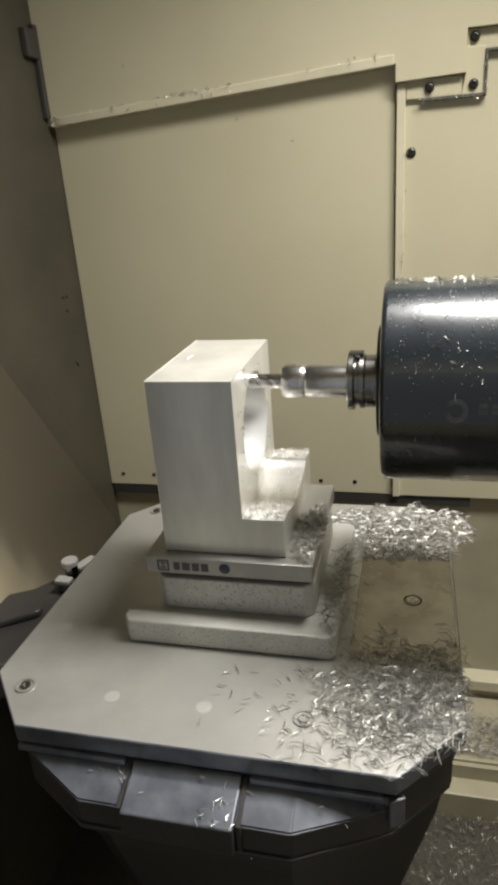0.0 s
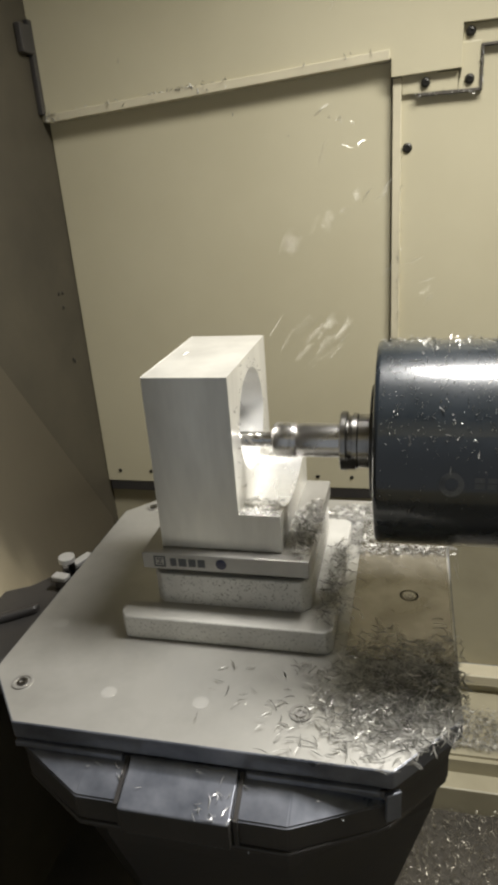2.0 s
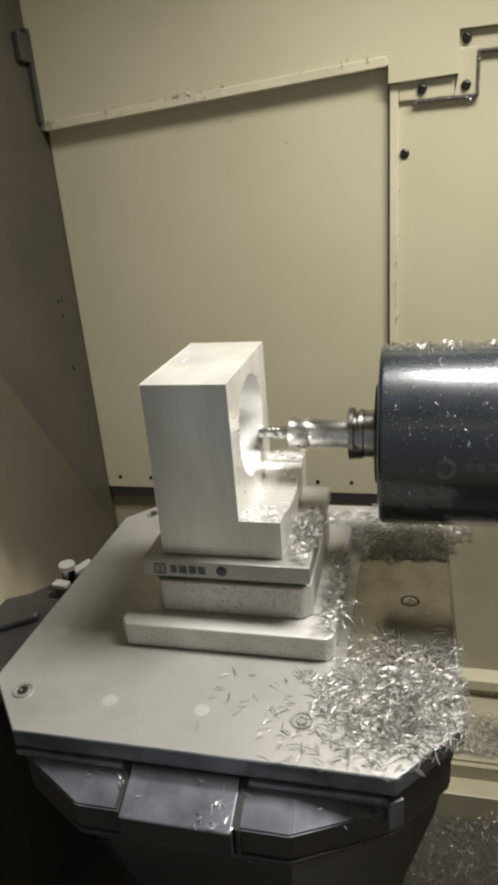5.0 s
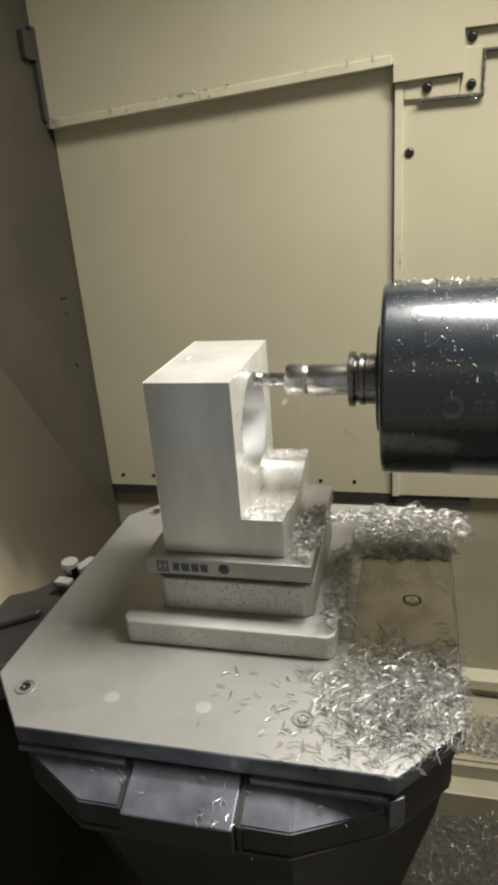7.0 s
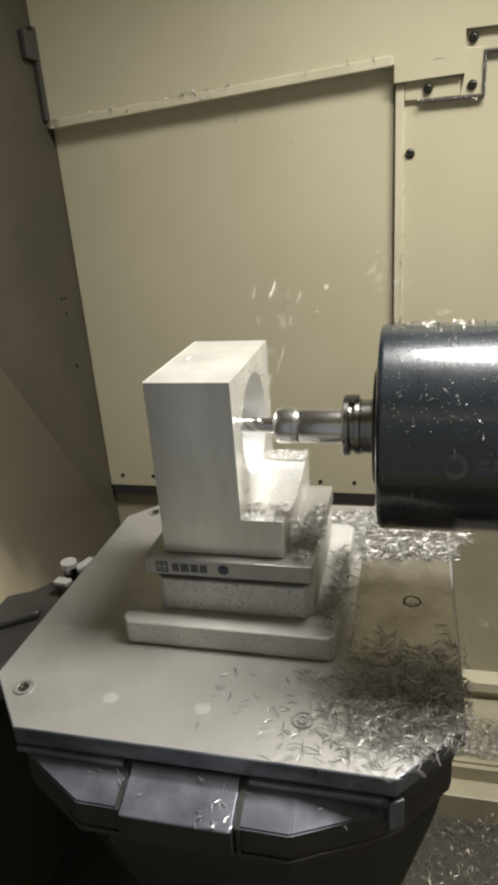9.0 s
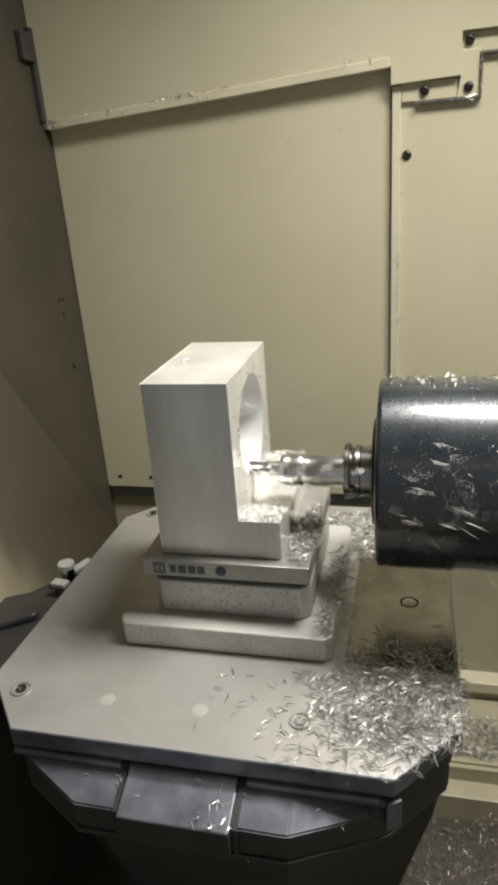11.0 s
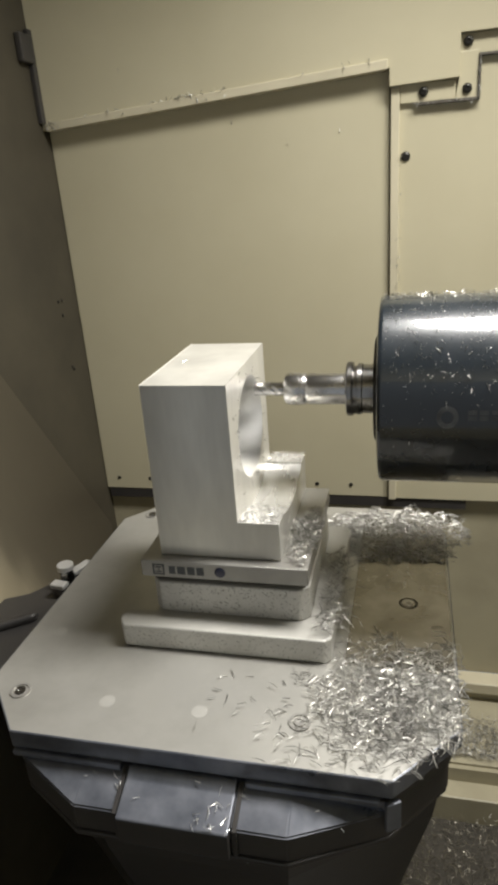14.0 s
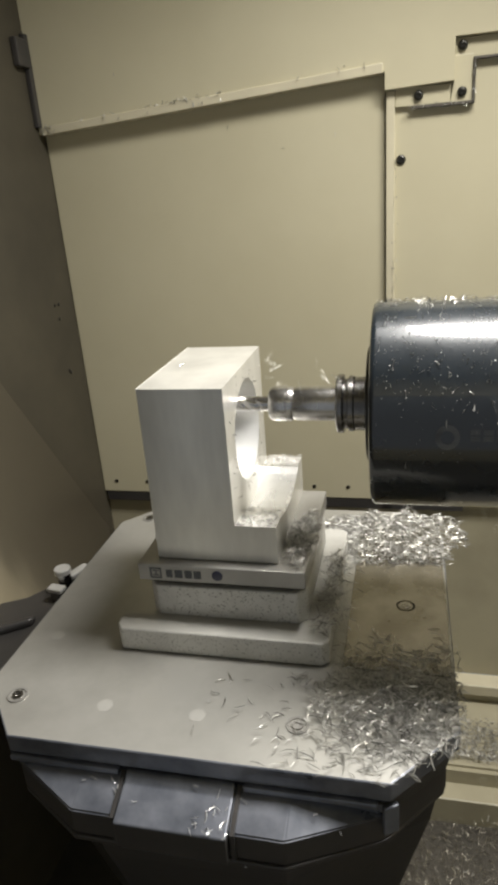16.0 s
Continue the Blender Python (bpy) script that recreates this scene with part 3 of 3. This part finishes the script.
# ---- spindle with its tool ----
def spindle():
    s = thing("spindle_head", "glossy black machine spindle nose, wet and speckled with chips", "spindle")
    R = 0.0848
    prof = [(0.0, 0.045), (0.0, R - 0.004), (0.0008, R - 0.0015), (0.003, R), (0.0045, R), (0.0065, R), (0.43, R), (0.43, 0.05)]
    housing = part("housing", turned(prof, 128), BLACK, s, smooth=True)
    part("nose_ring", turned([(-0.0040, 0.026), (-0.0045, 0.046), (-0.0038, 0.048), (-0.0002, 0.0485), (0.002, 0.046)], 96), SCREW, s, "dark steel nose ring", smooth=True)
    # faded emblem ring and plain bars on the curved side
    def on_skin(along, ang, r=R + 0.0002):
        return Vector((along, -r * math.cos(ang), r * math.sin(ang)))
    bm = bmesh.new()
    n, a0 = 40, math.radians(1.5)
    for i in range(n):
        for q, (r0, r1) in enumerate(((0.0052, 0.0095),)):
            t0, t1 = 2 * math.pi * i / n, 2 * math.pi * (i + 1) / n
            vs = [bm.verts.new(on_skin(0.056 + r * 0.9 * math.cos(t), a0 + r * math.sin(t) / R)) for r, t in ((r0, t0), (r1, t0), (r1, t1), (r0, t1))]
            bm.faces.new(vs)
    bmesh.ops.remove_doubles(bm, verts=bm.verts, dist=1e-6)
    part("emblem", bm, LOGO, housing, "faded grey ring emblem")
    for k in range(7):
        bm = bmesh.new()
        x0 = 0.0715 + 0.0088 * k
        for i in range(2):
            vs = [bm.verts.new(on_skin(x, a0 - 0.03 + h)) for x, h in ((x0, 0.055 * i), (x0 + 0.0068, 0.055 * i), (x0 + 0.0068, 0.055 * i + 0.045), (x0, 0.055 * i + 0.045))]
            bm.faces.new(vs)
        part("mark_bar", bm, LOGO, housing)
    # chips and droplets clinging to the skin
    rng = random.Random(5)
    spots = []
    for i in range(1900):
        a = rng.gauss(0.95, 0.42)
        if rng.random() < 0.15:
            a = rng.uniform(-0.3, 2.6)
        spots.append((on_skin(rng.uniform(0.004, 0.30), a, R + 0.0004), 3.0))
    v1, f1 = chip_geometry(rng, spots[:1500], (0.0005, 0.0016), (0.0003, 0.0008))
    v2, f2 = chip_geometry(rng, spots[1500:1800], (0.002, 0.0085), (0.0003, 0.0007))
    top = [(on_skin(rng.uniform(0.004, 0.30), rng.gauss(1.62, 0.16), R + 0.0008), 0.9) for i in range(170)]
    v3, f3 = chip_geometry(rng, top, (0.004, 0.010), (0.0004, 0.0009))
    me = bpy.data.meshes.new("clinging_swarf")
    o2, o3 = len(v1), len(v1) + len(v2)
    me.from_pydata(v1 + v2 + v3, [], f1 + [tuple(i + o2 for i in f) for f in f2] + [tuple(i + o3 for i in f) for f in f3])
    me.materials.append(CHIP)
    c = new("clinging_swarf", me)
    c.parent = housing
    c["label"] = "fine bright chips clinging to the black skin"
    c["kind"] = "stuff"
    # tool holder, turning on the spindle's axis
    h = part("tool_holder", turned([(-0.003, 0.0232), (-0.0150, 0.0228), (-0.0160, 0.0238), (-0.0200, 0.0240), (-0.0206, 0.0218), (-0.0238, 0.0214), (-0.0244, 0.0248),
                                    (-0.0252, 0.0254), (-0.0292, 0.0254), (-0.0302, 0.0244), (-0.0304, 0.0150)], 72), DARKSTEEL, s, "steel gripper flange with a groove", smooth=True)
    part("drive_slot", box(-0.0294, -0.0170, -0.0060, 0.0060, 0.0238, 0.0262, 0.0006), SCREW, h, "dark drive slot")
    part("shank", turned([(-0.0300, 0.0148), (-0.0655, 0.0148), (-0.0670, 0.0140), (-0.0685, 0.0136)], 64), CHROME, h, "polished shank", smooth=True)
    part("collet_nut", turned([(-0.0680, 0.0125), (-0.0690, 0.0150), (-0.0715, 0.0154), (-0.0720, 0.0146), (-0.0735, 0.0146), (-0.0740, 0.0154), (-0.0850, 0.0154), (-0.0885, 0.0138), (-0.0900, 0.0105), (-0.0900, 0.006)], 64), CHROME, h, "polished collet nut", smooth=True)
    mill = bmesh.new()
    steps, R0 = 40, 0.0066
    rings = []
    for k in range(25):
        x = -0.0895 - 0.030 * k / 24
        ring = []
        for i in range(steps):
            a = 2 * math.pi * i / steps
            ph = (a + k * 0.22) * 3
            r = R0 * (1 - (0.07 * max(0.0, math.sin(ph)) ** 1.5 if k > 5 else 0))
            ring.append(mill.verts.new((x, r * math.cos(a), r * math.sin(a))))
        rings.append(ring)
    for a, b in zip(rings, rings[1:]):
        for i in range(steps):
            j = (i + 1) % steps
            mill.faces.new((a[i], a[j], b[j], b[i]))
    mill.faces.new(rings[0])
    mill.faces.new(rings[-1])
    part("end_mill", mill, CARBIDE, h, "fluted carbide end mill", smooth=True)
    return s, h


SPINDLE, HOLDER = spindle()

# ---- chips ----
def heap(name, label, rng, n, area, height, lean=0.9, floor_z=0.0, parent=None, **kw):
    """area(rng) gives x, y; height(x, y) the depth of the heap there."""
    spots = []
    while len(spots) < n:
        x, y = area(rng)
        h = height(x, y)
        if h <= 0:
            continue
        spots.append(((x, y, floor_z + 0.0012 + h * rng.random() ** 0.7), lean))
    ob = new(name, chip_mesh(name, rng, spots, **kw))
    return tagged(ob, label, "metal chips", kind="stuff")


def blob(cx, cy, rx, ry, h):
    def f(x, y):
        d = ((x - cx) / rx) ** 2 + ((y - cy) / ry) ** 2
        d *= 1.0 + 1.0 * noise.noise((x * 40, y * 40, cx * 7))
        return h * max(0.0, 1 - d) ** 0.7
    return f


def chip_heaps():
    rng = random.Random(11)
    inside = lambda x, y: x < 0.204 and x - y < 0.392 and x + y < 0.335
    back = blob(0.145, 0.112, 0.088, 0.058, 0.013)
    heap("chip_heap", "heap of bright aluminium chips at the pallet's rear corner", rng, 2500,
         lambda r: (r.uniform(0.06, 0.225), r.uniform(0.05, 0.175)), lambda x, y: back(x, y), lean=0.32)
    front = blob(0.160, -0.152, 0.082, 0.080, 0.007)
    heap("chip_heap", "loose heap of bright aluminium chips at the pallet's front corner", rng, 1900,
         lambda r: (r.gauss(0.155, 0.04), r.gauss(-0.152, 0.036)), lambda x, y: front(x, y) if inside(x, y) else 0, lean=0.28)
    edge = lambda x, y: 0.004 if (x < 0.199 and y > -0.231 and x - y < 0.377) else 0
    heap("scattered_chips", "single aluminium chips scattered on the pallet's front edge", rng, 120,
         lambda r: (r.gauss(0.135, 0.045), r.gauss(-0.195, 0.03)), edge, lean=0.25)
    heap("scattered_chips", "few fine aluminium chips scattered on the pallet", rng, 22,
         lambda r: (r.uniform(0.0, 0.10), r.uniform(-0.225, -0.13)), lambda x, y: 0.001, lean=0.1, wide=(0.0005, 0.001))
    heap("scattered_chips", "dark wet chips in the gap beside the vise", rng, 330,
         lambda r: (r.gauss(0.0925, 0.0075), r.uniform(-0.112, 0.02)), lambda x, y: 0.012 if x > 0.075 else 0, floor_z=0.0235 , lean=0.7)
    jaw = blob(0.064, -0.045, 0.013, 0.060, 0.008)
    heap("chip_heap", "chips lying on the vise jaw beside the block", rng, 380,
         lambda r: (r.uniform(0.050, 0.078), r.uniform(-0.10, 0.035)), jaw, floor_z=0.081)
    heap("chip_heap", "chips lying on the block's foot", rng, 190, lambda r: (r.uniform(0.013, 0.049), r.uniform(-0.0865, -0.055)), lambda x, y: 0.0012, lean=0.12, floor_z=0.1165, long=(0.003, 0.008), wide=(0.0004, 0.0008))
    heap("chip_heap", "fine chips on the rear of the block's foot", rng, 170, lambda r: (r.uniform(0.014, 0.048), r.uniform(0.041, 0.065)), lambda x, y: 0.001, lean=0.12, floor_z=0.1205, long=(0.003, 0.008), wide=(0.0004, 0.0008))
    heap("sump_chips", "chips covering the sump floor beside the table", rng, 5200,
         lambda r: (r.uniform(0.10, 0.62), r.uniform(-0.12, 0.258)), lambda x, y: 0.014, floor_z=-0.62, long=(0.006, 0.014), mat=DULL)
    heap("chute_chips", "chips lying on the tan chute shelf", rng, 5200,
         lambda r: (r.uniform(0.16, 0.50), r.uniform(0.305, 0.43)), lambda x, y: 0.010 * max(0, min(1, (0.44 - y) / 0.06)), floor_z=-0.533, lean=0.7)
    # bright slivers: wet chips, and some standing in for droplet highlights
    spots = []
    for i in range(26):
        y = rng.uniform(-0.2705, -0.236)
        x = rng.gauss(0.018, 0.012) if i < 17 else rng.uniform(-0.10, 0.12)
        if abs(x + 0.006) > 0.042:
            y = -0.2375 - rng.random() ** 2 * 0.02
            z = -0.0225 - (-0.2300 - y) / 0.0290 * 0.0140
        else:
            y = max(y, -0.2655)
            z = -0.0235 - (-0.2395 - y) / 0.0270 * 0.0100 if y < -0.2395 else -0.0205
        spots.append(((x, y, z + 0.0015), 0.5))
    ob = new("apron_chip_glints", chip_mesh("apron_chip_glints", rng, spots, mat=ALU_CUT, long=(0.003, 0.010), wide=(0.0004, 0.0008)))
    tagged(ob, "wet chips and painted droplet glints on the splash covers", "metal chips", kind="stuff")
    # coolant droplets, drawn as rows of bright metal slivers
    spots = [((rng.gauss(0.03, 0.022), -0.2478 + rng.uniform(-0.0006, 0.0006), -0.0800 + rng.gauss(0, 0.002)), 0.6) for i in range(26)]
    spots += [((rng.uniform(-0.06, 0.09), -0.2485, -0.0745 + rng.gauss(0, 0.003)), 0.6) for i in range(9)]
    ob = new("drip_slivers", chip_mesh("drip_slivers", rng, spots, mat=ALU_CUT, long=(0.002, 0.005), wide=(0.0005, 0.0010)))
    tagged(ob, "coolant droplets below the splash covers, drawn as bright slivers", "metal chips", kind="stuff")
    heap("sump_chips", "dull chips on the sump floor under the arm", rng, 500,
         lambda r: (r.uniform(-0.41, -0.22), r.uniform(-0.35, -0.05)), lambda x, y: 0.006, floor_z=-0.62, mat=DULL)
    # fine slivers clinging to the cut face round the bore
    spots = []
    while len(spots) < 90:
        a, q = rng.uniform(0, 6.283), BORE_R + rng.random() ** 1.6 * 0.03
        y, z = BORE_Y + q * math.cos(a), BORE_Z + q * math.sin(a)
        if BY + 0.003 < y < BY + BD - 0.002 and 0.123 < z < BZ - 0.002:
            spots.append(((BX + BW + 0.0006, y, z), 1.5))
    ob = new("face_chips", chip_mesh("face_chips", rng, spots, long=(0.0015, 0.005), wide=(0.0003, 0.0007)))
    tagged(ob, "fine slivers clinging to the block's cut face", "metal chips", kind="stuff")
    # chips stuck along the sloping rail
    spots = []
    for i in range(70):
        u = rng.random() if i < 20 else rng.gauss(0.42, 0.10)
        u = min(max(u, 0.01), 0.99)
        spots.append(((DOOR_L + 0.006 + u * 0.508, WALL - rng.uniform(0.015, 0.023), 0.4980 + 0.0335 * u - (0.008 if i % 3 == 0 else 0.0)), 1.2))
    for i in range(26):
        spots.append(((DOOR_L + 0.008 + rng.random() * 0.02, WALL - rng.uniform(0.012, 0.023), 0.488 + rng.random() * 0.012), 1.2))
    ob = new("rail_chips", chip_mesh("rail_chips", rng, spots, long=(0.005, 0.012), wide=(0.0008, 0.0016)))
    tagged(ob, "small chips caught along the drip rail", "metal chips", kind="stuff")
    spots = [((rng.gauss(0.138, 0.002), WALL - 0.010, rng.uniform(0.14, 0.42)), 1.5) for i in range(45)]
    spots += [((rng.uniform(0.155, 0.24), WALL - 0.0115, 0.4735 + rng.uniform(-0.003, 0.003)), 1.5) for i in range(30)]
    spots += [((0.2385 + rng.uniform(-0.002, 0.002), WALL - 0.0115, rng.uniform(0.475, 0.525)), 1.5) for i in range(30)]
    spots += [((x, WALL - (0.0182 if z > 0.52 else 0.0012), z), 1.5) for x, z in ((-0.145, 0.478), (-0.150, 0.481), (-0.100, 0.474), (0.055, 0.451), (-0.258, 0.556), (0.196, 0.30), (0.190, 0.27), (-0.02, 0.44))]
    ob = new("wall_chips", chip_mesh("wall_chips", rng, spots, long=(0.003, 0.007), wide=(0.0005, 0.0011)))
    tagged(ob, "small chips stuck to the wall strip and seal", "metal chips", kind="stuff")


chip_heaps()

# ---- things that move ----
TOOL_ANGLE = [(0.0, 0.077), (0.5, 0.511), (1.0, 0.925), (1.5, 1.301), (2.0, 1.678), (2.5, 2.072), (3.0, 2.484), (3.5, 2.91), (4.0, 3.327), (6.5, 5.386), (7.0, 5.799), (7.5, 6.231),
              (8.0, 6.672), (8.5, 7.11), (9.0, 7.536), (11.5, 9.499), (12.0, 9.922), (12.5, 10.364), (13.0, 10.808), (13.5, 11.251), (14.0, 11.678), (14.5, 12.078), (15.0, 12.462), (15.5, 12.837), (16.0, 13.208)]
ORBIT_R = 0.0413
SPINDLE_X = 0.1300


def tool_place(t):
    th = float(np.interp(t, [a for a, b in TOOL_ANGLE], [b for a, b in TOOL_ANGLE]))
    return BORE_Y - ORBIT_R * math.sin(th), BORE_Z + ORBIT_R * math.cos(th)


def flying_chips():
    """Chips thrown off the tool: each lies behind the block, flies in an arc, and stays where it lands."""
    rng = random.Random(23)
    meshes = [chip_mesh("flying_chip", rng, [((0, 0, 0), 0.3)], mat=FLY, long=(0.007, 0.013), wide=(0.0005, 0.0010)) for i in range(7)]
    # bursts: start, end, how many, direction (x, y, z) in m/s, spread
    low, rising, high, falling, front = (0.95, 0.10, 1.10), (1.00, 0.12, 1.80), (1.50, 0.15, 2.85), (1.6, 0.05, 1.7), (1.65, -1.25, 0.80)
    bursts = [(0.45, 1.2, 28, low, 0.38), (1.2, 1.9, 44, rising, 0.42), (1.9, 3.1, 100, high, 0.55), (3.1, 3.45, 12, falling, 0.55), (3.4, 4.3, 54, front, 0.36),
              (4.3, 5.7, 16, (0.80, -0.28, 0.15), 0.34), (6.1, 7.5, 34, (0.75, -0.02, 0.10), 0.26), (7.8, 8.5, 26, low, 0.38), (8.5, 9.3, 48, rising, 0.42),
              (9.3, 10.4, 60, high, 0.55), (10.4, 10.8, 10, falling, 0.55), (10.8, 11.9, 66, front, 0.36), (11.9, 13.3, 24, (0.85, -0.35, 0.0), 0.34),
              (13.3, 15.3, 5, (0.60, 0.05, 0.1), 0.2), (15.3, 15.97, 18, low, 0.40)]
    out = []
    for t0, t1, n, way, spread in bursts:
        for i in range(n):
            ts = t0 + (t1 - t0) * (i + rng.random()) / n
            y, z = tool_place(ts)
            vel = Vector(way) + Vector((rng.gauss(0, spread), rng.gauss(0, spread * 0.5), rng.gauss(0, spread)))
            vel.x = max(vel.x, 0.40)
            rest = Vector((rng.uniform(-0.050, -0.028), rng.uniform(0.098, 0.125), rng.uniform(0.014, 0.022)))
            if i % 3:
                ob = thing("chip_spray", "loose spray of bright aluminium chips thrown off the tool", "metal chips", group="flying sprays")
                many, wide = (12, 0.024) if way == front else (4 + i % 3, 0.011)
                for k in range(many):
                    c = new("chip", meshes[(i + k) % 7])
                    c.parent = ob
                    c.matrix_local = pose(rng.gauss(0, wide), rng.gauss(0, wide * 0.6), rng.gauss(0, wide), rng.uniform(0, 360), rng.uniform(0, 360), rng.uniform(0, 360))
            else:
                ob = tagged(new("flying_chip", meshes[i % 7]), "bright curled aluminium chip thrown off the tool", "metal chip", group="flying chips")
            start = Vector((0.018, y, z))
            rows = [(0.0, rest, 0.0)]
            if ts > 0.14:
                rows.append((ts - 0.08, rest, 0.0))
            t, p, v, spin = max(ts, 0.04), start.copy(), vel.copy(), 0.0
            rows.append((t, p.copy(), spin))
            while t < 16.2 and len(rows) < 40:
                for k in range(4):
                    v.z -= 9.81 * 0.0167
                    v *= 0.985
                    p += v * 0.0167
                    if p.y > WALL - 0.02:
                        p.y, v.y = WALL - 0.02, -0.2 * v.y
                    if p.x > 0.95:
                        p.x, v.x = 0.95, 0.0
                t += 0.0667
                spin += 70
                on_pallet = p.x < 0.198 and -0.228 < p.y < 0.17
                ground = 0.004 if on_pallet else (-0.520 if p.y > 0.302 else -0.606)
                if p.z <= ground and on_pallet and p.x < 0.1985 and not (p.x > 0.11 and (p.y < -0.10 or p.y > 0.07)) and len(rows) < 30:
                    p.z = ground
                    v = Vector((0.75, v.y, 0.9))
                elif p.z <= ground:
                    p.z = ground
                    rows.append((t, p.copy(), spin))
                    break
                rows.append((t, p.copy(), spin))
            if rows[-1][0] < 16.0:
                rows.append((16.2, rows[-1][1], rows[-1][2]))
            tilt = (rng.uniform(-40, 40), rng.uniform(-40, 40), rng.uniform(0, 360))
            out.append((ob, [(a, pose(*b, tilt[0], tilt[1], tilt[2]) @ pose(0, 0, 0, c, 0, 0)) for a, b, c in rows]))
    return out


FLYING = flying_chips()


def motions():
    rows = []
    for i in range(65):
        t = 0.25 * i
        y, z = tool_place(t)
        rows.append((t, pose(SPINDLE_X, y, z)))
    walk(SPINDLE, rows)
    walk(HOLDER, [(i / 30, pose(0, 0, 0, 80 * i, 0, 0)) for i in range(481)])
    for ob, path in FLYING:
        walk(ob, path)


motions()
